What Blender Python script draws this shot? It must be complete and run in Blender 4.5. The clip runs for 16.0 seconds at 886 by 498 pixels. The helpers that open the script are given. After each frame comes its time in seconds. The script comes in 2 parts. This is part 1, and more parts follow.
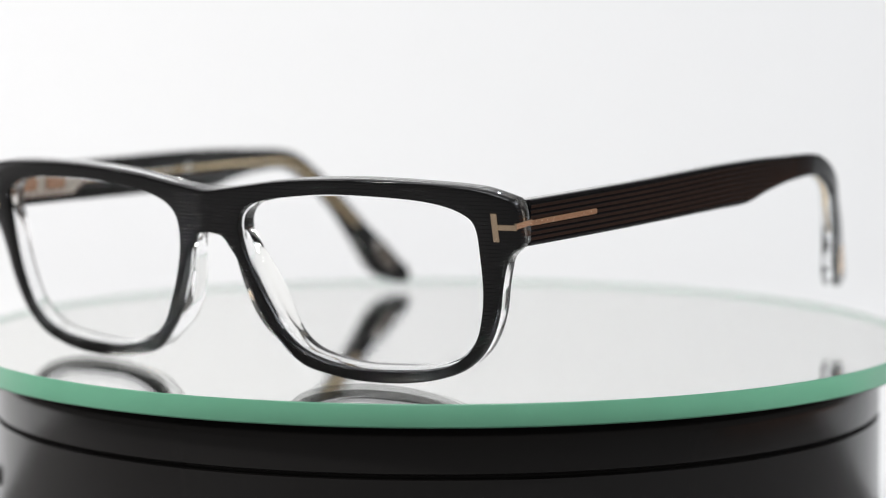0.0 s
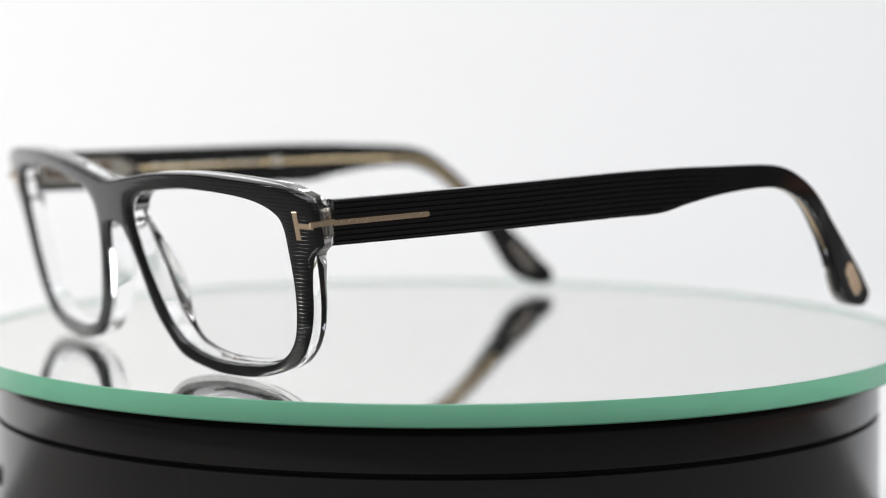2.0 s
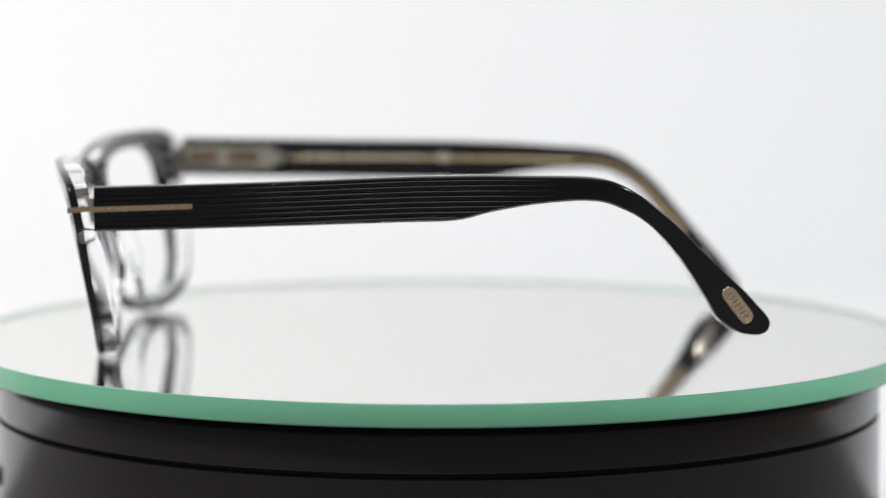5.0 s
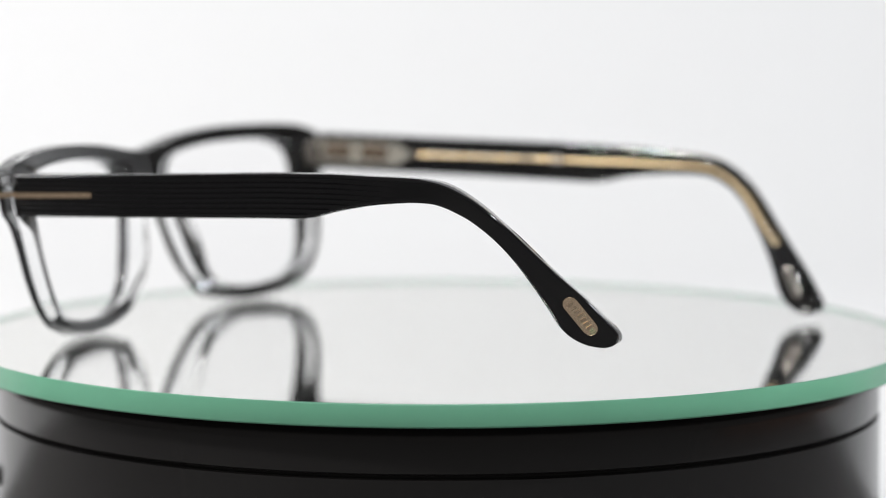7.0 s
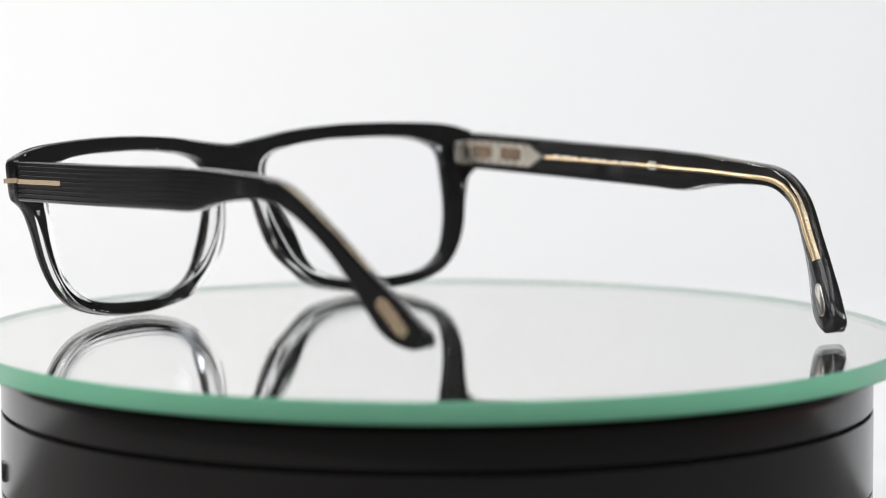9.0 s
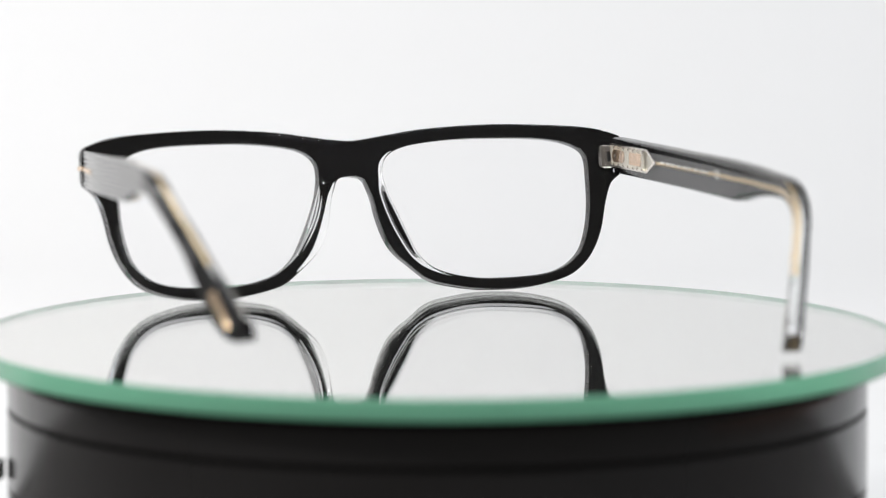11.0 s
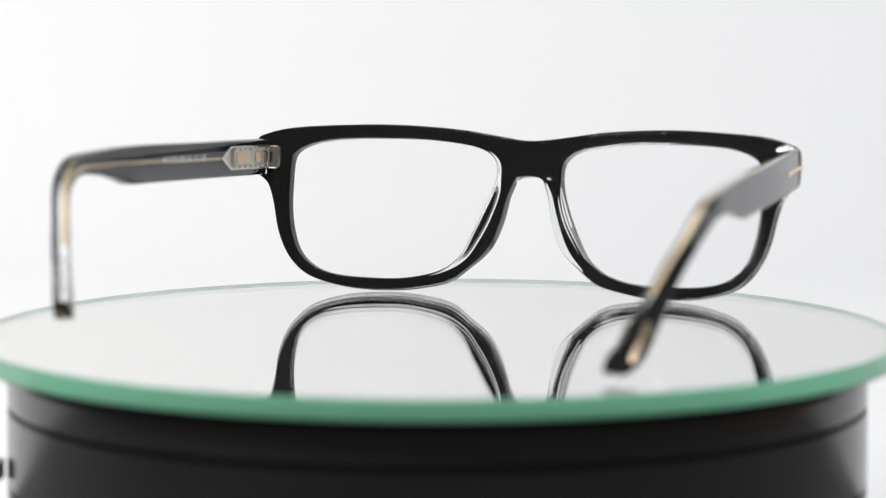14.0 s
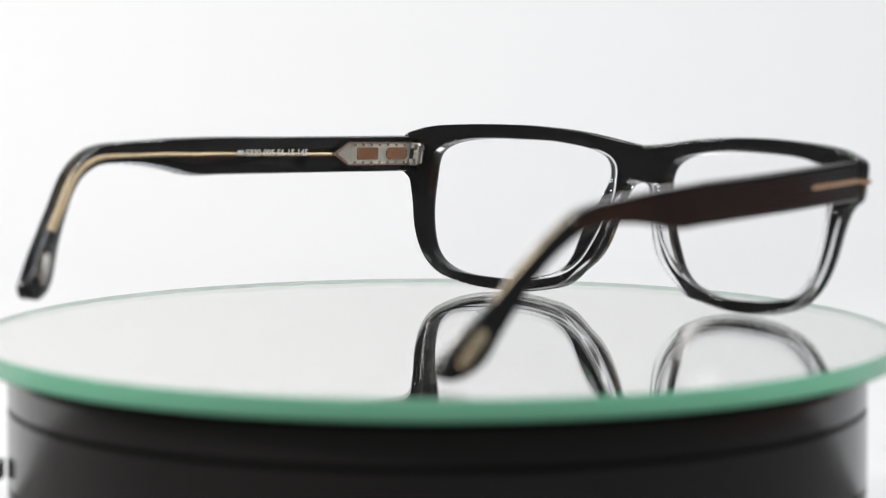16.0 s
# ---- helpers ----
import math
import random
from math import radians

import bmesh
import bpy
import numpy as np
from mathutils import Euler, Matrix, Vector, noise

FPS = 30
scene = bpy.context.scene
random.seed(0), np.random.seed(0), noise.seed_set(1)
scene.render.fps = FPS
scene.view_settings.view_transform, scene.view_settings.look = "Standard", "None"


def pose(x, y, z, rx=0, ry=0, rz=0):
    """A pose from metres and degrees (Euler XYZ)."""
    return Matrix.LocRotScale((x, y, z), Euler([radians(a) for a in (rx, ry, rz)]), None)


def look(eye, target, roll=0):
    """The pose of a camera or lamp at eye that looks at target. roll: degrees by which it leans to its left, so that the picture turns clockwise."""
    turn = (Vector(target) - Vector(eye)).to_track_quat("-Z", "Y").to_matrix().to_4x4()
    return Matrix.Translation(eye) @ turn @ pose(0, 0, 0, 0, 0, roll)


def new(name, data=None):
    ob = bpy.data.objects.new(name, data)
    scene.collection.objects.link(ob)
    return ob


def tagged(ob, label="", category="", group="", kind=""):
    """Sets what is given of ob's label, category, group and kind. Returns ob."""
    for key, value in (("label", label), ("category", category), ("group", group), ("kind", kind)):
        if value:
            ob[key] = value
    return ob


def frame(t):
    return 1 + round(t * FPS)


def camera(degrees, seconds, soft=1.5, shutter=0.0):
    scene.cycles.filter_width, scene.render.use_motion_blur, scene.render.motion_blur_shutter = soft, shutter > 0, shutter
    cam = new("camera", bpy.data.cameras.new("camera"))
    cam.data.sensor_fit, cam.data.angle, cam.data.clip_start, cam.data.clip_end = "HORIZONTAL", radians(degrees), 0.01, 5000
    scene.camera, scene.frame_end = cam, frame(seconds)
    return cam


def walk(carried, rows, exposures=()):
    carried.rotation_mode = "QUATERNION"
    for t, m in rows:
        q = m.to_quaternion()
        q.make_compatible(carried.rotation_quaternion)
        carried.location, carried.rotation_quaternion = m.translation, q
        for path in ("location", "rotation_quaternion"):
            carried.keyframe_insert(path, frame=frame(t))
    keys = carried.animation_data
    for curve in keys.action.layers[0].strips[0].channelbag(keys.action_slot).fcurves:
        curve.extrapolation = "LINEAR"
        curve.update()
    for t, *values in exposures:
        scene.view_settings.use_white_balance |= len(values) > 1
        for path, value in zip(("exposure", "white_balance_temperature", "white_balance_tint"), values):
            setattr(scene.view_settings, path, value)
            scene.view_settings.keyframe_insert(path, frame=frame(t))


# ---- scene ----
# a pair of spectacles turns slowly on a mirror-glass turntable before a white backdrop
MM = 0.001
DIST, HIGH, PITCH, PAN = 0.7443, 0.0974, 6.00, -0.10   # camera to turntable axis, height over the plate, tilt, pan
BREATHE = 1.0279                                        # the lens breathes when it refocuses: a small step back
NEAR_FOCUS, FAR_FOCUS = 0.655, 0.835
ANGLE0, RATE = 35.05, 11.578                            # turn of the plate: degrees at the start, degrees a second

cam = camera(15.28, 16.0, soft=1.0)
cam.data.dof.use_dof = True
cam.data.dof.aperture_fstop = 10.0


def eye(step):
    back = DIST * (step - 1)
    a = radians(PITCH)
    return pose(0, -DIST - back * math.cos(a), HIGH + back * math.sin(a), 90 - PITCH, 0, PAN)


HALF = 1 + (BREATHE - 1) / 2
walk(cam, [(0, eye(1)), (8.7, eye(1)), (8.9, eye(1)), (9.0, eye(HALF)), (9.1, eye(HALF)), (9.2, eye(BREATHE)), (9.4, eye(BREATHE)), (16, eye(BREATHE))])

# ---- light ----
world = bpy.data.worlds.new("studio")
scene.world = world
world.use_nodes = True
world.node_tree.nodes["Background"].inputs[0].default_value = (1.0, 0.95, 0.91, 1)
world.node_tree.nodes["Background"].inputs[1].default_value = 0.13
scene.view_settings.exposure = 0.0


def softbox(name, at, target, size, power, colour):
    data = bpy.data.lights.new(name, "AREA")
    data.shape, data.size, data.energy, data.color = "DISK", size, power, colour
    lamp = new(name, data)
    lamp.matrix_basis = look(at, target)
    return lamp


softbox("softbox_left", (-0.75, 0.10, 0.56), (-0.32, 0.95, 0.0), 0.30, 5.7, (1.0, 0.978, 0.968))
softbox("softbox_right", (0.90, 0.05, 0.62), (0.30, 0.95, 0.0), 0.30, 2.88, (0.87, 0.925, 1.0))
softbox("softbox_top", (0.0, 0.0, 1.15), (0, 0.02, 0), 0.85, 5.0, (0.94, 0.97, 1.0))
softbox("spot_left", (-0.62, -0.52, 0.58), (0, 0, 0), 0.08, 2.7, (1.0, 0.98, 0.96))
softbox("spot_right", (0.60, -0.45, 0.80), (0, 0, 0), 0.06, 2.6, (0.94, 0.97, 1.0))


# ---- materials ----
def material(name, colour, rough=0.5, metal=0.0, **more):
    m = bpy.data.materials.new(name)
    m.use_nodes = True
    b = m.node_tree.nodes["Principled BSDF"]
    b.inputs["Base Color"].default_value = (*colour, 1)
    b.inputs["Roughness"].default_value = rough
    b.inputs["Metallic"].default_value = metal
    for key, value in more.items():
        b.inputs[key.replace("_", " ")].default_value = value
    return m


def nodes_of(m):
    return m.node_tree.nodes, m.node_tree.links, m.node_tree.nodes["Principled BSDF"]


def speckle(m, scale, low, high, channel="Roughness"):
    """Fine uneven gloss or tone."""
    n, l, b = nodes_of(m)
    co, no, mr = n.new("ShaderNodeTexCoord"), n.new("ShaderNodeTexNoise"), n.new("ShaderNodeMapRange")
    no.inputs["Scale"].default_value, no.inputs["Detail"].default_value = scale, 6
    mr.inputs["To Min"].default_value, mr.inputs["To Max"].default_value = low, high
    l.new(co.outputs["Object"], no.inputs["Vector"])
    l.new(no.outputs["Fac"], mr.inputs["Value"])
    l.new(mr.outputs["Result"], b.inputs[channel])
    return m


def stripes(m, pitch, depth, axis="Z"):
    """Fine engraved lines along the frame."""
    n, l, b = nodes_of(m)
    co, xyz = n.new("ShaderNodeTexCoord"), n.new("ShaderNodeSeparateXYZ")
    mul, tri, pw, bump = n.new("ShaderNodeMath"), n.new("ShaderNodeMath"), n.new("ShaderNodeMath"), n.new("ShaderNodeBump")
    mul.operation, tri.operation, pw.operation = "MULTIPLY", "PINGPONG", "POWER"
    mul.inputs[1].default_value, tri.inputs[1].default_value, pw.inputs[1].default_value = 2 / pitch, 1.0, 6.0
    bump.inputs["Strength"].default_value, bump.inputs["Distance"].default_value = 1.0, depth
    bump.invert = True
    l.new(co.outputs["Object"], xyz.inputs[0])
    l.new(xyz.outputs[axis], mul.inputs[0])
    l.new(mul.outputs[0], tri.inputs[0])
    l.new(tri.outputs[0], pw.inputs[0])
    l.new(pw.outputs[0], bump.inputs["Height"])
    l.new(bump.outputs[0], b.inputs["Normal"])
    return m


M_BLACK = speckle(material("black_acetate", (0.010, 0.010, 0.011), 0.1), 900, 0.06, 0.12)
M_FRONT = stripes(speckle(material("lined_black_acetate", (0.010, 0.010, 0.011), 0.1), 900, 0.07, 0.14), 0.8 * MM, 0.035 * MM)
M_CRYSTAL = material("crystal_acetate", (0.97, 0.975, 0.98), 0.02, 0.0, IOR=1.49, Transmission_Weight=1.0)
M_BACK = material("crystal_sheet", (0.97, 0.975, 0.98), 0.02, 0.0, IOR=1.38, Transmission_Weight=1.0)
M_GOLD = speckle(material("pale_gold", (0.93, 0.71, 0.50), 0.26, 0.9), 2500, 0.22, 0.30)
M_WIRE = speckle(material("gilt_wire", (0.78, 0.60, 0.36), 0.3, 0.75), 2500, 0.22, 0.36)
M_STEEL = speckle(material("nickel", (0.72, 0.68, 0.63), 0.22, 1.0), 1800, 0.15, 0.32)
# nickel; the brown it reflects is put into this colour
M_WARM_NICKEL = speckle(material("warm_nickel", (0.78, 0.58, 0.42), 0.16, 1.0), 1800, 0.10, 0.22)
# paint on the mirror's back; also the shade of the hinge slot
M_PAINT_SLOT = material("mirror_paint_slot_shade", (0.02, 0.02, 0.02), 0.6)
M_PLATE = speckle(material("pale_nickel", (0.80, 0.77, 0.68), 0.3, 0.9), 1500, 0.22, 0.4)
M_PRINT = material("white_print", (0.86, 0.85, 0.82), 0.5)
M_ENGRAVE = material("engraved_gold", (0.66, 0.51, 0.37), 0.35, 0.8)
M_BASE = speckle(material("black_gloss_plastic", (0.016, 0.015, 0.015), 0.2), 60, 0.15, 0.24)
M_EDGE = speckle(material("ground_glass_edge", (0.38, 1.0, 0.66), 0.25, 0.0, IOR=1.5, Transmission_Weight=0.58), 120, 0.18, 0.3)
M_GLASS = material("plate_glass", (0.994, 1.0, 0.997), 0.0, 0.0, IOR=1.5, Transmission_Weight=1.0)
n_, l_, b_ = nodes_of(M_GLASS)
du_, mx_, ou_, no_, mr_ = n_.new("ShaderNodeBsdfDiffuse"), n_.new("ShaderNodeMixShader"), n_["Material Output"], n_.new("ShaderNodeTexNoise"), n_.new("ShaderNodeMapRange")
du_.inputs[0].default_value = (0.8, 0.82, 0.81, 1)
no_.inputs["Scale"].default_value, no_.inputs["Detail"].default_value = 30, 6
mr_.inputs["To Min"].default_value, mr_.inputs["To Max"].default_value = 0.005, 0.011   # thin diffuse haze mixed in to lighten the dark reflections
l_.new(no_.outputs["Fac"], mr_.inputs["Value"])
l_.new(mr_.outputs["Result"], mx_.inputs[0])
re_, gs_, sh_ = n_.new("ShaderNodeBsdfRefraction"), n_.new("ShaderNodeBsdfGlossy"), n_.new("ShaderNodeMixShader")
re_.inputs["Color"].default_value, re_.inputs["Roughness"].default_value, re_.inputs["IOR"].default_value = (0.995, 1.0, 0.997, 1), 0.0, 1.5
gs_.inputs["Roughness"].default_value, sh_.inputs[0].default_value = 0.0, 0.2
l_.new(re_.outputs[0], sh_.inputs[1])
l_.new(gs_.outputs[0], sh_.inputs[2])
half_ = n_.new("ShaderNodeMixShader")
half_.inputs[0].default_value = 0.22
l_.new(b_.outputs[0], half_.inputs[1])
l_.new(sh_.outputs[0], half_.inputs[2])
l_.new(half_.outputs[0], mx_.inputs[1])
l_.new(du_.outputs[0], mx_.inputs[2])
l_.new(mx_.outputs[0], ou_.inputs[0])
M_MIRROR = material("mirror_coat", (0.995, 0.995, 0.98), 0.0, 1.0)
M_TABLE = speckle(material("grey_table", (0.20, 0.194, 0.19), 0.6), 8, 0.5, 0.7)
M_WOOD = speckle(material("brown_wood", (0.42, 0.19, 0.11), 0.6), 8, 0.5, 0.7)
M_PAPER = material("white_paper", (0.86, 0.86, 0.86), 0.9)
n_, l_, b_ = nodes_of(M_PAPER)
no_ = n_.new("ShaderNodeTexNoise")
no_.inputs["Scale"].default_value, no_.inputs["Detail"].default_value = 3.0, 5
ra_ = n_.new("ShaderNodeMapRange")
ra_.inputs["To Min"].default_value, ra_.inputs["To Max"].default_value = 0.84, 0.88
l_.new(no_.outputs["Fac"], ra_.inputs["Value"])
l_.new(ra_.outputs["Result"], b_.inputs["Base Color"])

M_LENS = bpy.data.materials.new("clear_lens")
M_LENS.use_nodes = True
n_, l_ = M_LENS.node_tree.nodes, M_LENS.node_tree.links
n_.clear()
out_, mix_, tr_, gl_ = (n_.new("ShaderNode" + k) for k in ("OutputMaterial", "MixShader", "BsdfTransparent", "BsdfGlossy"))
tr_.inputs[0].default_value = (0.99, 0.99, 0.992, 1)
gl_.inputs["Roughness"].default_value = 0.0
mix_.inputs[0].default_value = 0.008
l_.new(tr_.outputs[0], mix_.inputs[1])
l_.new(gl_.outputs[0], mix_.inputs[2])
l_.new(mix_.outputs[0], out_.inputs[0])


# ---- mesh helpers ----
def mesh_of(bm, name, mats, smooth=True, angle=40):
    bmesh.ops.recalc_face_normals(bm, faces=bm.faces[:])
    me = bpy.data.meshes.new(name)
    bm.to_mesh(me)
    bm.free()
    for m in mats if isinstance(mats, (list, tuple)) else [mats]:
        me.materials.append(m)
    if smooth:
        me.shade_smooth()
        me.set_sharp_from_angle(angle=radians(angle))
    return me


def part(name, bm, mats, parent=None, label="", smooth=True, angle=40):
    ob = new(name, mesh_of(bm, name, mats, smooth, angle))
    ob.parent = parent
    if label:
        ob["label"] = label
    return ob


def spline(points, n, closed=False):
    """Catmull-Rom through the points, n samples a span."""
    p = np.array(points, float)
    m = len(p)
    res = []
    for i in range(m if closed else m - 1):
        if closed:
            a, b, c, d = (p[(i + k) % m] for k in (-1, 0, 1, 2))
        else:
            b, c = p[i], p[i + 1]
            a = p[i - 1] if i else 2 * b - c
            d = p[i + 2] if i + 2 < m else 2 * c - b
        for k in range(n):
            t = k / n
            res.append(0.5 * (2 * b + (c - a) * t + (2 * a - 5 * b + 4 * c - d) * t * t + (3 * b - a - 3 * c + d) * t ** 3))
    if not closed:
        res.append(p[-1])
    return np.array(res)


def loft(rings, caps=True, closed_rings=False):
    """A skin over rings of equal length, each a list of (x, y, z) in millimetres."""
    bm = bmesh.new()
    rows = [[bm.verts.new([c * MM for c in q]) for q in ring] for ring in rings]
    n, m = len(rows[0]), len(rows)
    for i in range(m if closed_rings else m - 1):
        for j in range(n):
            a, b = rows[i], rows[(i + 1) % m]
            bm.faces.new((a[j], a[(j + 1) % n], b[(j + 1) % n], b[j]))
    if caps and not closed_rings:
        bm.faces.new(rows[0])
        bm.faces.new(rows[-1])
    return bm


def prism(outline, place, low, high, bevel=0.0):
    """Extrude a flat outline; place(u, v, w) gives millimetres."""
    rows = [(low, 0.0), (high - bevel, 0.0), (high, bevel)] if bevel else [(low, 0.0), (high, 0.0)]
    o = np.array(outline, float)
    mid = o.mean(axis=0)
    rings = []
    for w, inset in rows:
        ring = []
        for q in o:
            d = q - mid
            r = np.linalg.norm(d)
            q2 = mid + d * (1 - inset / r) if r else q
            ring.append(place(q2[0], q2[1], w))
        rings.append(ring)
    return loft(rings)


def pill(length, width, n=7):
    r = width / 2
    pts = []
    for s, a0 in ((1, -90), (-1, 90)):
        for k in range(n):
            a = radians(a0 + 180 * k / (n - 1))
            pts.append((s * (length / 2 - r) + r * math.cos(a), r * math.sin(a)))
    return pts


def lathe(profile, n=192):
    """Turn a profile of (radius, height) in millimetres about the axis; the ends meet the axis or stay open."""
    bm = bmesh.new()
    rows = []
    for r, z in profile:
        if r == 0:
            rows.append([bm.verts.new((0, 0, z * MM))])
        else:
            rows.append([bm.verts.new((r * MM * math.cos(2 * math.pi * k / n), r * MM * math.sin(2 * math.pi * k / n), z * MM)) for k in range(n)])
    for a, b in zip(rows, rows[1:]):
        for k in range(n):
            q = [a[k % len(a)], a[(k + 1) % len(a)], b[(k + 1) % len(b)], b[k % len(b)]]
            q = list(dict.fromkeys(q))
            if len(q) > 2:
                bm.faces.new(q)
    return bm


# ---- the setting ----
def backdrop():
    """White paper sweep: floor, curve and wall."""
    prof = [(0.115, -0.062), (0.68, -0.062)]
    prof += [(0.68 + 0.22 * math.sin(radians(a)), -0.062 + 0.22 * (1 - math.cos(radians(a)))) for a in range(6, 91, 6)]
    prof += [(0.9, 1.6)]
    bm = bmesh.new()
    left, right = -0.95, 1.28
    rows = []
    for y, z in prof:
        rows.append([bm.verts.new((x, y, z)) for x in (left, right)])
    for a, b in zip(rows, rows[1:]):
        bm.faces.new((a[0], a[1], b[1], b[0]))
    res = bmesh.ops.extrude_face_region(bm, geom=bm.faces[:])
    for v in res["geom"]:
        if isinstance(v, bmesh.types.BMVert):
            v.co += Vector((0, 0.004, -0.004))
    ob = part("backdrop", bm, M_PAPER)
    tagged(ob, "seamless white paper studio backdrop sweep", "backdrop", kind="structure")


backdrop()


def studio_floor():
    bm = bmesh.new()
    bmesh.ops.create_grid(bm, x_segments=1, y_segments=1, size=3.0)
    ob = part("floor", bm, M_TABLE, smooth=False)
    ob.matrix_basis = pose(0, 0, -0.067)
    tagged(ob, "plain matt grey studio table top", "floor", kind="structure")


studio_floor()


def reflected_board():
    """Brown board added out of view for the brown reflection in the gloss of the arms."""
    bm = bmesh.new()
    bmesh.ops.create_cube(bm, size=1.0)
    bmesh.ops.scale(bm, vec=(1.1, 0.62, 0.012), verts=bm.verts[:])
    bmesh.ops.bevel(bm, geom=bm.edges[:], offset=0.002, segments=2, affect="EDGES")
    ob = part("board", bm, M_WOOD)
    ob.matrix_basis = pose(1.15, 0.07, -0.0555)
    tagged(ob, "unseen brown wooden board added for its reflection in the arms", "board", kind="structure")


reflected_board()

# ---- turntable: fixed base, turning plate ----
BASE_R, PLATE_R, PLATE_T = 99.8, 107.3, 4.8


def turntable_base():
    base = tagged(new("turntable"), "glossy black round turntable base with a fine groove", "turntable")
    base.matrix_basis = pose(0, 0, -0.0618)
    z0 = 61.8
    top = -PLATE_T - 0.2 + z0
    g = -16.0 + z0
    low = -34.0 + z0
    part("upper_ring", lathe([(0, top), (BASE_R - 2.6, top), (BASE_R - 1.5, top - 0.5), (BASE_R - 0.6, top - 1.5), (BASE_R - 0.12, top - 2.8), (BASE_R, top - 4.0), (BASE_R, g + 0.9), (BASE_R - 0.4, g + 0.4), (BASE_R - 2.5, g + 0.4), (0, g + 0.4)]), M_BASE, base, angle=32)
    part("body", lathe([(0, g + 0.3), (BASE_R - 2.4, g + 0.3), (BASE_R - 2.4, g - 0.3), (BASE_R - 0.05, g - 0.3), (BASE_R + 0.1, g - 0.42), (BASE_R + 0.2, low + 0.4), (BASE_R - 0.6, low + 0.25), (BASE_R - 0.6, low - 0.25), (BASE_R + 0.2, low - 0.4), (BASE_R + 0.3, 1.5), (BASE_R - 0.8, 0), (0, 0)]), M_BASE, base, angle=15)
    lever = [(-1.6, -2.1), (1.4, -2.1), (1.8, -1.3), (1.8, 1.4), (1.1, 2.1), (-1.6, 2.1)]
    part("switch", prism(lever, lambda u, v, w: (-101.6 - u, -13 + w, v + z0 - 30.3), -3.0, 3.0, 0.5), M_BASE, base, "small black switch knob")
    return base


def turntable_plate():
    plate = tagged(new("turntable_plate"), "round mirrored glass plate with a green ground edge", "glass plate")
    t = PLATE_T
    bm = lathe([(0, 0), (PLATE_R - 0.22, 0), (PLATE_R, -0.22), (PLATE_R, -t + 0.3), (PLATE_R - 0.3, -t), (0, -t)], 256)
    for f in bm.faces:
        c = f.calc_center_median()
        r = math.hypot(c.x, c.y)
        f.material_index = 1 if r > (PLATE_R - 0.5) * MM * 0.9995 and c.z < -0.00005 else (0 if c.z > -0.00005 else 2)
    glass = part("glass_disc", bm, [M_GLASS, M_EDGE, M_MIRROR], plate, angle=30)
    part("backing", lathe([(0, -t - 0.02), (PLATE_R - 0.9, -t - 0.02), (PLATE_R - 0.9, -t - 0.15), (0, -t - 0.15)]), M_PAINT_SLOT, plate, "dark paint on the back of the mirror")
    return plate


base = turntable_base()
plate = turntable_plate()

# ---- spectacles: x to the wearer's side, y to the ear, z up; millimetres from the turning axis ----
OX, OY = -1.0, -64.8
EYE = (35.0, 30.0)
TILT = 0.21
OPENING = [(8.0, 31.5), (8.5, 26), (10.4, 20.3), (13, 14.6), (16.2, 9.3), (21.4, 5.5), (29.7, 3.4), (38.1, 3.1), (48.4, 3.9), (54.6, 5.9), (58.8, 9.7), (60.9, 14.9),
           (62, 21.1), (62.2, 28.2), (62, 33.3), (60.6, 35.8), (56.6, 37.7), (50.4, 38.8), (40, 39.3), (29.6, 39.2), (19.2, 38.1), (13, 36.8), (9.4, 34.7)]
OUTLINE = [(0, 38.8), (3.8, 39.2), (11, 40.3), (19.2, 41.5), (29.6, 42.3), (40, 42.6), (54.4, 42.2), (62.8, 41.5), (68.5, 40), (70.7, 38.6), (71.0, 34), (70.7, 30.2), (68.6, 28.6),
           (67.0, 26.4), (65.6, 22), (64.2, 15.8), (62.1, 10.7), (59.0, 6.5), (54.2, 3.3), (45.4, 1.1), (34.9, 0.55), (26.7, 1.4), (19.3, 3.4), (14.2, 8.2), (11.1, 12.6), (8.6, 19.3), (6.6, 24.5), (5.0, 27.2), (3.6, 29.1), (1.9, 29.75), (0, 29.9)]


def polar(points):
    d = np.array(points) - EYE
    a = np.arctan2(d[:, 1], d[:, 0])
    r = np.hypot(d[:, 0], d[:, 1])
    k = np.argsort(a)
    return np.concatenate([a[k] - 2 * np.pi, a[k], a[k] + 2 * np.pi]), np.tile(r[k], 3)


def front_point(x, z, w):
    """A point of the bowed, tilted front: w is the depth behind the front face."""
    y = -18.0 + 8.8 * (abs(x) / 66) ** 2 + (38.9 - z) * TILT
    return x + OX, y + OY + w, z + (w - 3) * TILT * 0.7


IN_A, IN_R = polar(spline(OPENING, 8, True))
flip = lambda q: (-q[0], q[1])
out_curve = spline([flip(OUTLINE[1])] + OUTLINE + [flip(OUTLINE[-2])], 8)[8:-8]
seam = [(0, 29.9 + 8.9 * k / 24) for k in range(1, 24)]
OUT_A, OUT_R = polar(np.concatenate([out_curve, np.array(seam)]))
CORNERS = [math.atan2(z - EYE[1], -EYE[0]) for z in (38.8, 29.9)]
ANGLES = np.sort(np.concatenate([np.linspace(-np.pi, np.pi, 241)[1:-1], np.linspace(0.012, 0.2, 16) - np.pi, CORNERS]))


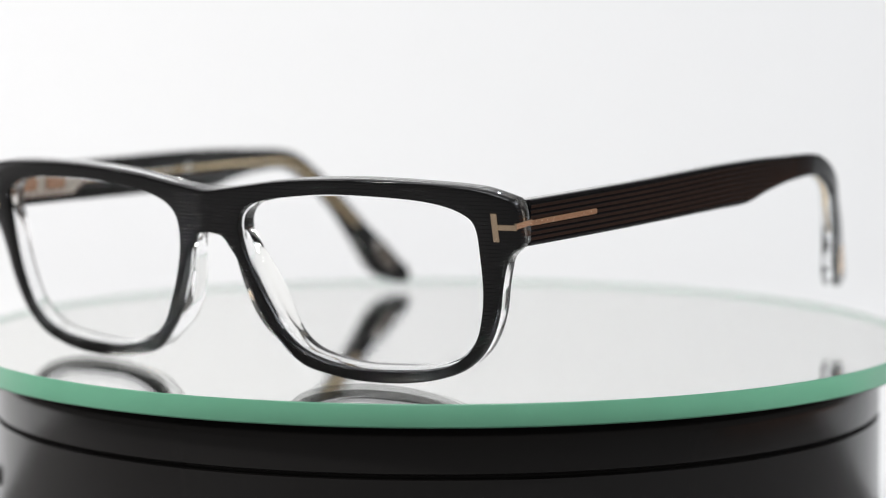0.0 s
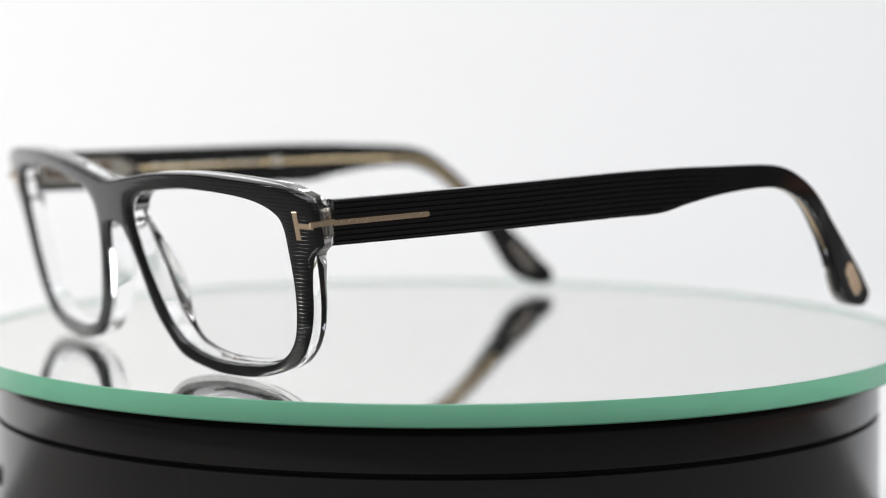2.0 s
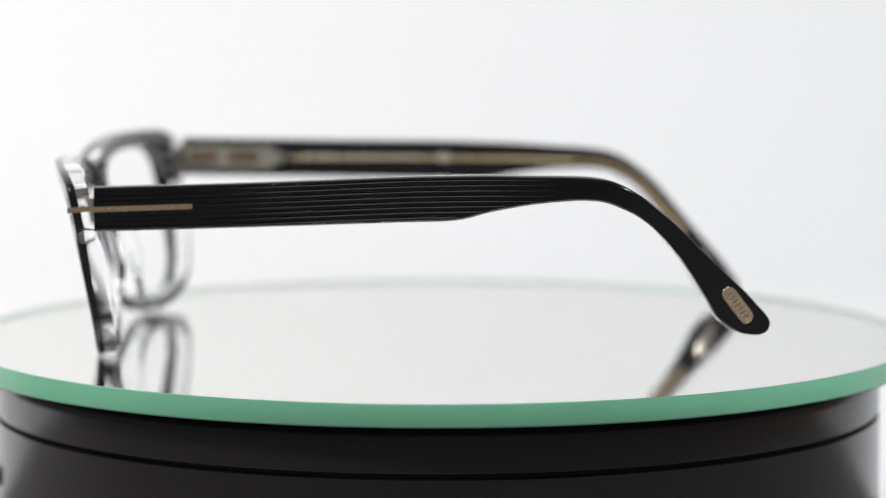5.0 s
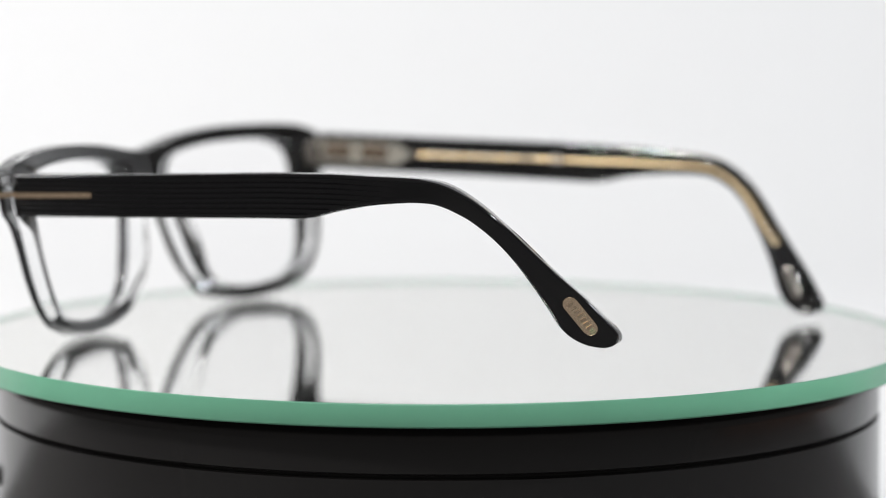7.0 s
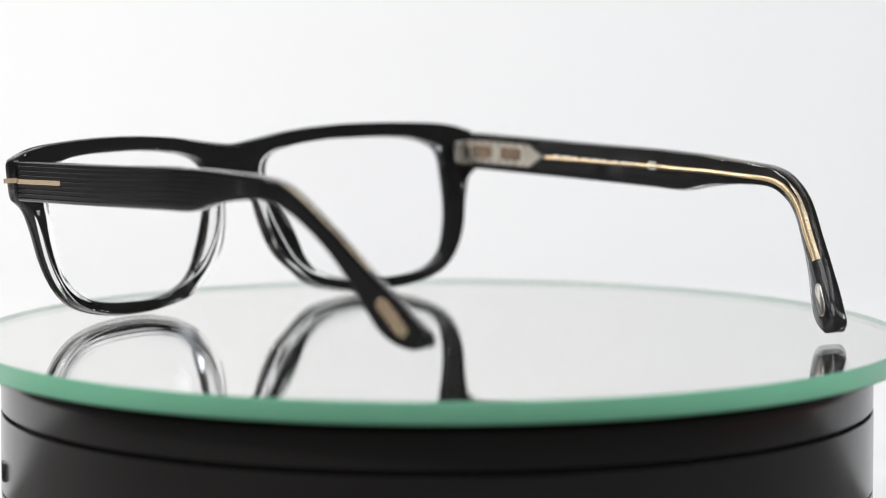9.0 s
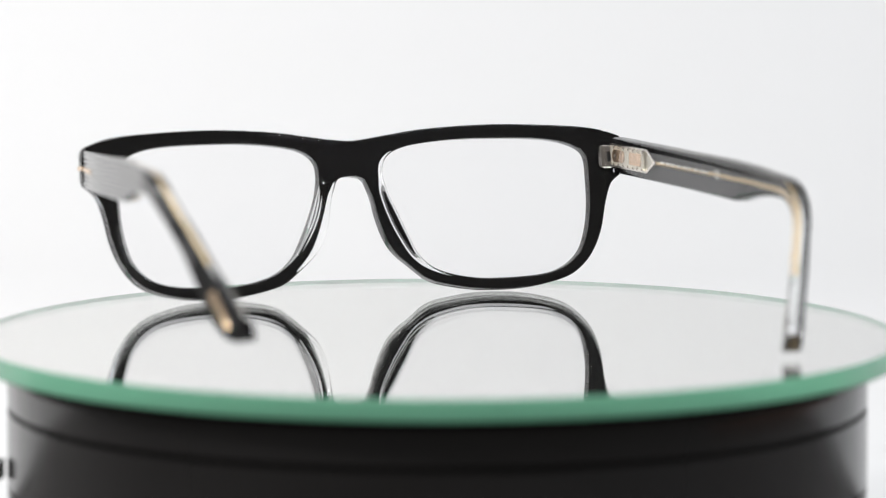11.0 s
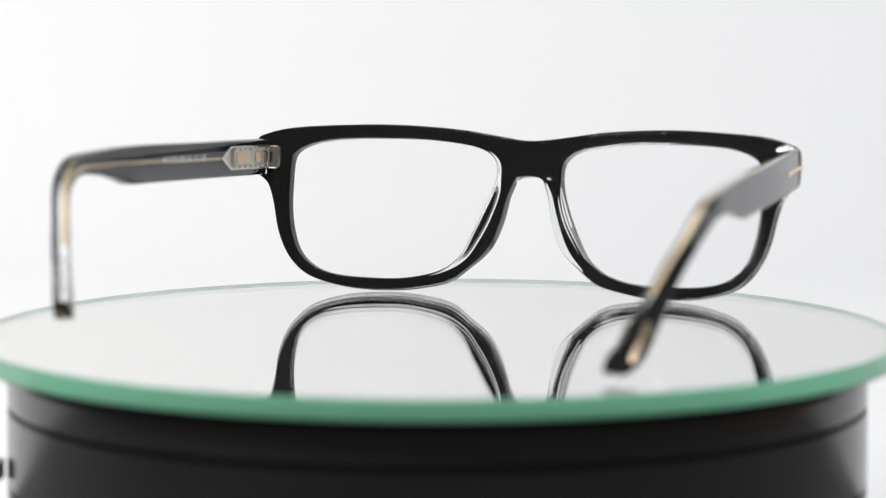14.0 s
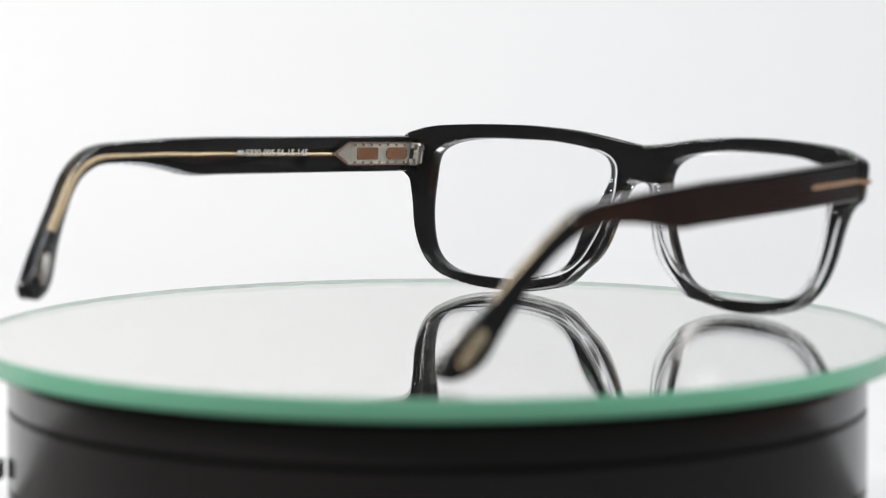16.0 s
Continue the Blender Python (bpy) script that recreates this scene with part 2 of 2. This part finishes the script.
def front_layer(w0, w1, round_front, round_rear, grow=0.0, pads=False):
    """One laminate of the front, both eyes in one skin."""
    bm = bmesh.new()
    for side in (1, -1):
        rings = []
        for a in ANGLES:
            ri, ro = np.interp(a, IN_A, IN_R), np.interp(a, OUT_A, OUT_R)
            dx, dz = math.cos(a), math.sin(a)
            if pads:
                ri -= 0.5   # the clear layer stands a little proud inside the opening
            edge = np.array((EYE[0] + ro * dx, EYE[1] + ro * dz))
            seam_here = edge[0] < 0.05 and 30.0 < edge[1] < 38.7
            ends = [np.array((EYE[0] + np.interp(a + e, OUT_A, OUT_R) * math.cos(a + e), EYE[1] + np.interp(a + e, OUT_A, OUT_R) * math.sin(a + e))) for e in (-0.004, 0.004)]
            run = ends[1] - ends[0]
            out = np.array((run[1], -run[0])) / np.linalg.norm(run)
            if edge[0] < 0.05 and not seam_here:
                out = np.array((0.0, 1.0 if edge[1] > 34 else -1.0))
            if seam_here:
                out = np.array((dx, dz))
            off = (a + math.pi - 0.47 + math.pi) % (2 * math.pi) - math.pi
            nasal = math.exp(-abs(off / 0.37) ** 2.2) if pads and not seam_here else 0
            k = min(1, max(0, (EYE[0] + ro * dx - 1.0) / 5))
            nasal *= k * k * (3 - 2 * k)
            xo = EYE[0] + ro * dx
            end = min(1, max(0, (xo - 63) / 5)) if pads else 0
            end = end * end * (3 - 2 * end) * min(1, max(0, (EYE[1] + ro * dz - 25) / 3))
            step = grow + 2.1 * nasal
            if pads and not seam_here:
                step -= 0.2 * (1 - nasal) * (1 - end) * k * min(1, (ro - ri) / 4)   # the clear layer is cut back from the rim's outer edge
            edge = edge + out * step
            ro += 0 if seam_here else step
            rear_in, rear_out = w1 + 3.2 * nasal, w1 + 1.2 * nasal - 0.9 * end
            f, r = round_front, round_rear
            wide = r and min(r + 0.5 * nasal, 0.4 * (ro - ri))
            fo, r_o = (0, 0) if seam_here else (f, wide)
            turn = (0, 0.39, 0.79, 1.18, 1.571)
            on_ray = lambda q, w: (EYE[0] + q * dx, EYE[1] + q * dz, w)
            inward = lambda q, w: (edge[0] - out[0] * q, edge[1] - out[1] * q, w)
            prof = [on_ray(ri, w0 + f), on_ray(ri + 0.3 * f, w0 + 0.3 * f), on_ray(ri + f, w0)]
            prof += [on_ray(ri + (ro - ri) * q, w0) for q in (0.35, 0.6)]
            prof += [inward(fo, w0), inward(0.3 * fo, w0 + 0.3 * fo), inward(0, w0 + fo)]
            prof += [inward(r_o * (1 - math.cos(q)), rear_out - r_o * (1 - math.sin(q))) for q in turn]
            prof += [on_ray(ri + (ro - ri) * (0.45 - 0.12 * nasal), 0.5 * (rear_in + rear_out))]
            prof += [on_ray(ri + r * (1 - math.cos(q)), rear_in - r * (1 - math.sin(q))) for q in reversed(turn)]
            ring = [front_point(side * max(x, 0.0), z, w) for x, z, w in prof]
            rings.append(ring)
        piece = loft(rings, False, True)
        tmp = bpy.data.meshes.new("half")
        piece.to_mesh(tmp)
        piece.free()
        bm.from_mesh(tmp)
        bpy.data.meshes.remove(tmp)
    bmesh.ops.remove_doubles(bm, verts=bm.verts[:], dist=0.00002)
    mid = OX * MM
    inner = [f for f in bm.faces if all(abs(v.co.x - mid) < 1e-6 for v in f.verts)]
    bmesh.ops.delete(bm, geom=inner, context="FACES")
    return bm


def lens(side, parent):
    rings = []
    loop = [(EYE[0] + (np.interp(a, IN_A, IN_R) + 0.6) * math.cos(a), EYE[1] + (np.interp(a, IN_A, IN_R) + 0.6) * math.sin(a)) for a in np.linspace(-np.pi, np.pi, 97)[:-1]]
    bm = bmesh.new()
    for w in (1.5, 2.7):
        grid = []
        for s in (0.001, 0.35, 0.7, 1.0):
            grid.append([bm.verts.new([c * MM for c in front_point(side * (EYE[0] + (x - EYE[0]) * s), EYE[1] + (z - EYE[1]) * s, w)]) for x, z in loop])
        for a, b in zip(grid, grid[1:]):
            for j in range(len(a)):
                bm.faces.new((a[j], a[(j + 1) % len(a)], b[(j + 1) % len(a)], b[j]))
        bm.faces.new(grid[0])
        rings.append(grid[-1])
    a, b = rings
    for j in range(len(a)):
        bm.faces.new((a[j], a[(j + 1) % len(a)], b[(j + 1) % len(a)], b[j]))
    ob = part("lens", bm, M_LENS, parent, "clear uncoloured lens")
    ob.visible_shadow = False
    return ob


# upper and lower edge of the temple's side view: y, z, y, z
EDGES = [(-1.9, 39.2, -2.4, 30), (14.8, 39.1, 14.3, 29.9), (37.8, 39, 37.4, 29.8), (61.2, 39.05, 60.7, 29.7), (71, 38.9, 70.5, 29.6), (75.5, 38.8, 74.8, 30), (80, 38.65, 79.3, 31.0), (88, 38.2, 87.5, 32.2),
         (96, 37.8, 95.4, 32.7), (101, 37.3, 99.8, 32.6), (105, 36.2, 102.8, 32.1), (109, 34, 105.8, 30.9), (113, 30.9, 109.5, 28.8), (117, 26.8, 113.4, 25.3), (120.7, 22.5, 116.9, 20.8), (125.6, 17, 120.2, 15.2),
         (130, 12.2, 122.6, 10.6), (132.9, 8.5, 124.4, 7.0), (134.6, 6.1, 126.5, 4.6), (135.0, 4.6, 129.0, 3.1), (134.6, 3.4, 131.4, 2.5), (133.9, 2.8, 132.7, 2.45)]
SWING = [(-2.5, 71.1), (30, 73), (70, 74), (95, 74.1), (102, 73.8), (108.7, 72.9), (113.5, 71.3), (117.7, 69.1), (123, 66.4), (128.2, 63.3), (134, 60.0)]
stations = spline(EDGES, 6)
swing_curve = spline(SWING, 10)
PIVOT = np.array((68.0, 4.0, 31.0))


def temple_frame(side):
    """Where a point of the temple pattern lies: the two arms are splayed and lifted unlike."""
    lift, yaw, long = (radians(2.74), radians(-2.73), 1.004) if side > 0 else (radians(-0.5), 0.0, 1.008)

    def place(x, y, z):
        d = np.array((x, y, z)) - PIVOT
        d[1] *= long
        y1, z1 = d[1] * math.cos(lift) - d[2] * math.sin(lift), d[1] * math.sin(lift) + d[2] * math.cos(lift)
        x2, y2 = d[0] * math.cos(yaw) - y1 * math.sin(yaw), d[0] * math.sin(yaw) + y1 * math.cos(yaw)
        q = PIVOT + (x2, y2, z1)
        return side * q[0] + OX, q[1] + OY, q[2]
    return place


def outer_x(y):
    return np.interp(y, swing_curve[:, 0], swing_curve[:, 1])


BEND = 0.6   # how far the section turns with the swing of the ear part


def under(ym, y, d):
    """x and y of a point at depth d under the outer face; ym is the middle of its section."""
    s = BEND * (outer_x(y + 1.5) - outer_x(y - 1.5)) / 3
    c = 1 / math.sqrt(1 + s * s)
    return (1 - BEND) * outer_x(ym) + BEND * outer_x(y) - d * c, y + d * s * c


def middle_y(y, z):
    """Middle of the section that holds a point of the side view."""
    top, bot = stations[:, :2], stations[:, 2:]
    along = bot - top
    k = np.clip(((np.array((y, z)) - top) * along).sum(1) / (along ** 2).sum(1), 0, 1)
    near = np.argsort(np.hypot(*(top + k[:, None] * along - (y, z)).T))[:2]
    return float(np.mean([(stations[i, 0] + stations[i, 2]) / 2 for i in near]))


def station_at(y):
    """The upper and lower edge where the middle of the arm has this y."""
    mid = (stations[:, 0] + stations[:, 2]) / 2
    return np.array([np.interp(y, mid, stations[:, k]) for k in range(4)])


def arm_section(st, x0, x1, r0, r1, inset, grooves=0, depth=0.0):
    """A closed section from outer face x0 to inner face x1 (depths under the outer face)."""
    top, bot = np.array(st[:2]), np.array(st[2:])
    h = np.linalg.norm(top - bot)
    up = (top - bot) / h
    mid = (top + bot) / 2
    half = h / 2 - inset
    pts = [(x0 + r0, half), (x0 + 0.62 * r0, half - 0.08 * r0), (x0 + 0.3 * r0, half - 0.3 * r0), (x0 + 0.08 * r0, half - 0.62 * r0), (x0, half - r0)]
    for k in range(grooves):
        want = half - 0.85 - 1.07 * k
        v = max(want, -half + r0 + 0.01 + 0.02 * (grooves - k))
        g, cut = (max(0.004, 1.12 * depth), depth) if v == want and v - 0.25 > -half + r0 else (0.004, 0.0)
        pts += [(x0, v + g), (x0 + cut, v), (x0, v - g)]
    pts += [(x0, -half + r0), (x0 + 0.08 * r0, -half + 0.62 * r0), (x0 + 0.3 * r0, -half + 0.3 * r0), (x0 + 0.62 * r0, -half + 0.08 * r0), (x0 + r0, -half)]
    pts += [(x1 - r1, -half), (x1 - 0.3 * r1, -half + 0.3 * r1), (x1, -half + r1), (x1, half - r1), (x1 - 0.3 * r1, half - 0.3 * r1), (x1 - r1, half)]
    return [(*under(mid[0], mid[0] + up[0] * v, d), mid[1] + up[1] * v) for d, v in pts]


def writing(words, start, end, high, place, parent, label):
    """Flat letters laid along u from start to end."""
    data = bpy.data.curves.new("lettering", "FONT")
    data.body, data.offset = words, 0.02
    text = bpy.data.objects.new("lettering", data)
    scene.collection.objects.link(text)
    bpy.context.view_layer.update()
    flat = bpy.data.meshes.new_from_object(text.evaluated_get(bpy.context.evaluated_depsgraph_get()))
    bpy.data.objects.remove(text)
    bm = bmesh.new()
    bm.from_mesh(flat)
    lo, hi = min(v.co.x for v in bm.verts), max(v.co.x for v in bm.verts)
    tall = max(v.co.y for v in bm.verts)
    for v in bm.verts:
        k = (v.co.x - lo) / (hi - lo)
        v.co = Vector(place(start + (end - start) * k, (v.co.y / tall - 0.5) * high, 0.03)) * MM
    return part("lettering", bm, M_PRINT, parent, label, smooth=False)


def temple(side, parent):
    place = temple_frame(side)

    def sweep(x0, x1, r0, r1, inset, grooves=0):
        rings = []
        for st in stations:
            y = (st[0] + st[2]) / 2
            h = math.hypot(st[0] - st[2], st[1] - st[3])
            fade = min(1, max(0, (92 - y) / 14))
            k = min(1, h / 4.5)
            rings.append([place(*q) for q in arm_section(st, x0, x1, r0 * k, r1 * k, inset * k, grooves, 0.2 * fade)])
        return loft(rings)

    arm = part("temple", sweep(0.0, 1.25, 0.6, 0.0, 0.0, 8), M_BLACK, parent, "black acetate arm with fine engraved lines", angle=22)
    clear = part("crystal_layer", sweep(1.1, 3.9, 0.0, 0.9, 0.02), M_CRYSTAL, arm, "clear acetate inner layer")
    clear.visible_shadow = False   # clear acetate lets the light in to the wire and hinge plate

    # wire core seen through the clear layer
    rings = []
    for y in np.linspace(23.5, 122.0, 64):
        st = station_at(y)
        top, bot = st[:2], st[2:]
        up = (top - bot) / np.linalg.norm(top - bot)
        mid = top - up * np.interp(y, [25, 70, 100, 112, 122], [4.5, 4.2, 3.0, 2.4, 2.3])
        half = 0.4 + 0.15 * min(1, max(0, (y - 95) / 10))
        rings.append([place(*under(y, mid[0] + up[0] * v * half, d), mid[1] + up[1] * v * half) for d, v in ((2.0, -1), (2.8, -1), (2.95, 0), (2.8, 1), (2.0, 1))])
    part("core_wire", loft(rings), M_WIRE, arm, "gilt wire core")

    # plaques near the tip, outside and inside
    a, b = np.array((126.1, 12.9)), np.array((131.0, 5.3))
    along = (b - a) / np.linalg.norm(b - a)
    across = np.array((-along[1], along[0]))
    mid = (a + b) / 2
    def on_tip(u, v, w):
        q = mid + along * u + across * v
        return place(*under(middle_y(*q), q[0], -w), q[1])

    plaque = part("plaque", prism(pill(9.0, 3.0), on_tip, -0.5, 0.12, 0.1), M_GOLD, arm, "pale gold oval plaque")
    for k in range(7):
        u0 = -2.9 + k * 0.95
        part("plaque_mark", prism([(u0 - 0.28, -0.6), (u0 + 0.28, -0.6), (u0 + 0.28, 0.6), (u0 - 0.28, 0.6)], on_tip, 0.05, 0.17), M_ENGRAVE, plaque, smooth=False)
    part("inner_plaque", prism(pill(8.0, 2.7), lambda u, v, w: on_tip(u - 0.4, v, -3.95 - w), -0.4, 0.10, 0.1), M_STEEL, arm, "silvery oval plaque on the inner side")

    # hinge: arrow plate and knuckle blocks on the inner side
    def on_inner(u, v, w):
        return place(outer_x(u) - 3.85 - w, u, 34.7 + v)

    outer = [(25.0, 0), (19.6, 3.0), (-2.6, 3.0), (-3.4, 2.2), (-3.4, -2.2), (-2.6, -3.0), (19.6, -3.0)]
    inner = [(23.4, 0), (19.3, 2.55), (-2.3, 2.55), (-2.9, 1.9), (-2.9, -1.9), (-2.3, -2.55), (19.3, -2.55)]
    rings = []
    for ring, w in ((outer, -0.5), (outer, 0.12), (inner, 0.12), (inner, -0.5)):
        rings.append([on_inner(u, v, w) for u, v in ring])
    part("hinge_frame", loft(rings, False, True), M_STEEL, arm, "nickel arrow-shaped hinge plate", smooth=False)
    part("hinge_plate", prism(inner, on_inner, -0.6, -0.12), M_PLATE, arm, "bright nickel plate under clear acetate", smooth=False)
    box = lambda a0, a1, b0, c: [(a0, -b0 + c), (a0 + c, -b0), (a1 - c, -b0), (a1, -b0 + c), (a1, b0 - c), (a1 - c, b0), (a0 + c, b0), (a0, b0 - c)]
    pocket = part("hinge_pocket", prism(box(-2.6, 19.0, 2.5, 0.3), on_inner, -0.5, 0.55, 0.25), M_CRYSTAL, arm, "clear hinge pocket", angle=30)
    pocket.visible_shadow = False
    part("hinge_leaf", prism(box(9.5, 16.8, 1.6, 0.3), on_inner, -0.4, 0.25, 0.1), M_WARM_NICKEL, arm, "nickel hinge leaf, its brown reflection put into the colour", smooth=False)
    part("hinge_knuckle", prism(box(-0.6, 6.8, 1.6, 0.9), on_inner, -0.4, 0.4, 0.15), M_WARM_NICKEL, arm, "nickel hinge knuckle, its brown reflection put into the colour", smooth=False)
    part("hinge_screw", prism([(1.3 + 0.7 * math.cos(k * 0.5236), 0.7 * math.sin(k * 0.5236)) for k in range(12)], on_inner, 0.3, 0.5, 0.08), M_STEEL, arm)
    # small studs added in place of the pocket's scalloped edge
    for u, v in [(0.6 + 2.85 * k, v) for k in range(7) for v in (2.2, -2.2)]:
        part("scallop_stud", prism([(u + 0.35 * math.cos(k * 0.7854), v + 0.35 * math.sin(k * 0.7854)) for k in range(8)], on_inner, 0.0, 0.7, 0.1), M_STEEL, arm)

    # logo bar along the side of the arm
    def on_outer(u, v, w):
        return place(outer_x(u) + w, u, 34.6 + v)

    part("logo_bar", prism([(-2.3, -0.55), (18.2, -0.55), (18.6, -0.3), (18.6, 0.3), (18.2, 0.55), (-2.3, 0.55)], on_outer, -0.3, 0.08), M_GOLD, arm, "pale gold inlaid bar", smooth=False)

    # fine white print inside, read from the ear towards the hinge
    def on_print(u, v, w):
        st = station_at(u)
        return place(outer_x(u) - 3.93 - w, u, (st[1] + st[3]) / 2 + 0.75 + v)

    def bar(u0, u1, high):
        part("print_bar", prism([(u0, -high / 2), (u1, -high / 2), (u1, high / 2), (u0, high / 2)], on_print, -0.02, 0.04), M_PRINT, arm, smooth=False)

    if side > 0:
        writing("5320 005 56-15 145", 54.6, 33.6, 1.6, on_print, arm, "small white printed numbers")
        bar(55.4, 57.4, 1.1)
    else:
        writing("CE", 60.6, 63.6, 1.9, on_print, arm, "small white printed mark")
        for k in range(9):
            bar(28.0 + k * 3.4, 28.0 + k * 3.4 + (2.2, 2.7, 1.6)[k % 3], 0.45)
    return arm


def spectacles():
    thing = tagged(new("spectacles"), "black lined acetate spectacles with crystal backing on a mirror plate", "glasses")
    skin = front_layer(-0.2, 1.45, 0.45, 0.0)
    bmesh.ops.recalc_face_normals(skin, faces=skin.faces[:])
    for f in skin.faces:
        f.material_index = 1 if f.normal.y > 0.5 else 0
    front = part("front_frame", skin, [M_FRONT, M_BLACK], thing, "black rectangular front with fine engraved lines")
    part("crystal_backing", front_layer(1.35, 5.1, 0.0, 0.65, pads=True), M_BACK, front, "clear acetate back layer with nose pads")
    for side in (1, -1):
        lens(side, thing)
        temple(side, thing)

        def on_front(u, v, w):
            return front_point(side * u, v + 0.47, -0.2 - w)
        cap = [(65.6, 30.7), (66.8, 30.7), (66.8, 36.4), (65.6, 36.4)]
        part("logo_cap", prism(cap, on_front, -0.3, 0.12, 0.08), M_GOLD, front, "pale gold inlaid cross bar", smooth=False)
        part("logo_stem", prism([(66.8, 33.1), (70.6, 33.1), (70.6, 34.2), (66.8, 34.2)], on_front, -0.3, 0.1, 0.05), M_GOLD, front, "pale gold inlaid bar", smooth=False)

        def on_side(u, v, w):
            return side * (71.0 + w) + OX, u + OY, v
        part("logo_side", prism([(-8.0, 33.5), (-2.5, 34.0), (-2.5, 35.1), (-8.0, 34.6)], on_side, -0.4, 0.12), M_GOLD, front, "pale gold inlaid bar", smooth=False)

        def on_rear(u, v, w):
            x, y, z = front_point(side * u, v, 4.6 + w)
            return x, y, z
        bracket = [(64.6, 31.6), (65.2, 31.0), (68.2, 31.0), (68.8, 31.6), (68.8, 36.2), (68.2, 36.8), (65.2, 36.8), (64.6, 36.2)]
        block = part("hinge_block", prism(bracket, on_rear, -1.0, 1.0, 0.35), M_STEEL, front, "nickel hinge block", angle=30)
        for v0 in (31.5, 35.2):
            part("hinge_ear", prism([(65.4, v0), (68.2, v0), (68.2, v0 + 1.1), (65.4, v0 + 1.1)], on_rear, 0.8, 1.9, 0.2), M_STEEL, block, smooth=False)
        # black insert that stands for the shade in the slot between the ears
        part("slot_shade", prism([(66.2, 32.7), (67.4, 32.7), (67.4, 35.1), (66.2, 35.1)], on_rear, 0.9, 1.5, 0.2), M_PAINT_SLOT, block, smooth=False)
    return thing


glasses = spectacles()


# ---- what turns ----
def motions():
    spin = [(t, pose(0, 0, 0, 0, 0, -(ANGLE0 + RATE * t))) for t in range(0, 17)]
    walk(plate, spin)
    walk(glasses, spin)
    mark = new("focus_mark")
    near, far = -DIST + NEAR_FOCUS, -DIST + FAR_FOCUS
    racks = [(0, near), (8.7, near), (8.9, near), (9.0, (near + far) / 2), (9.1, (near + far) / 2), (9.2, far), (9.4, far), (16, far)]
    walk(mark, [(t, pose(0, y, 0.02)) for t, y in racks])
    cam.data.dof.focus_object = mark


motions()
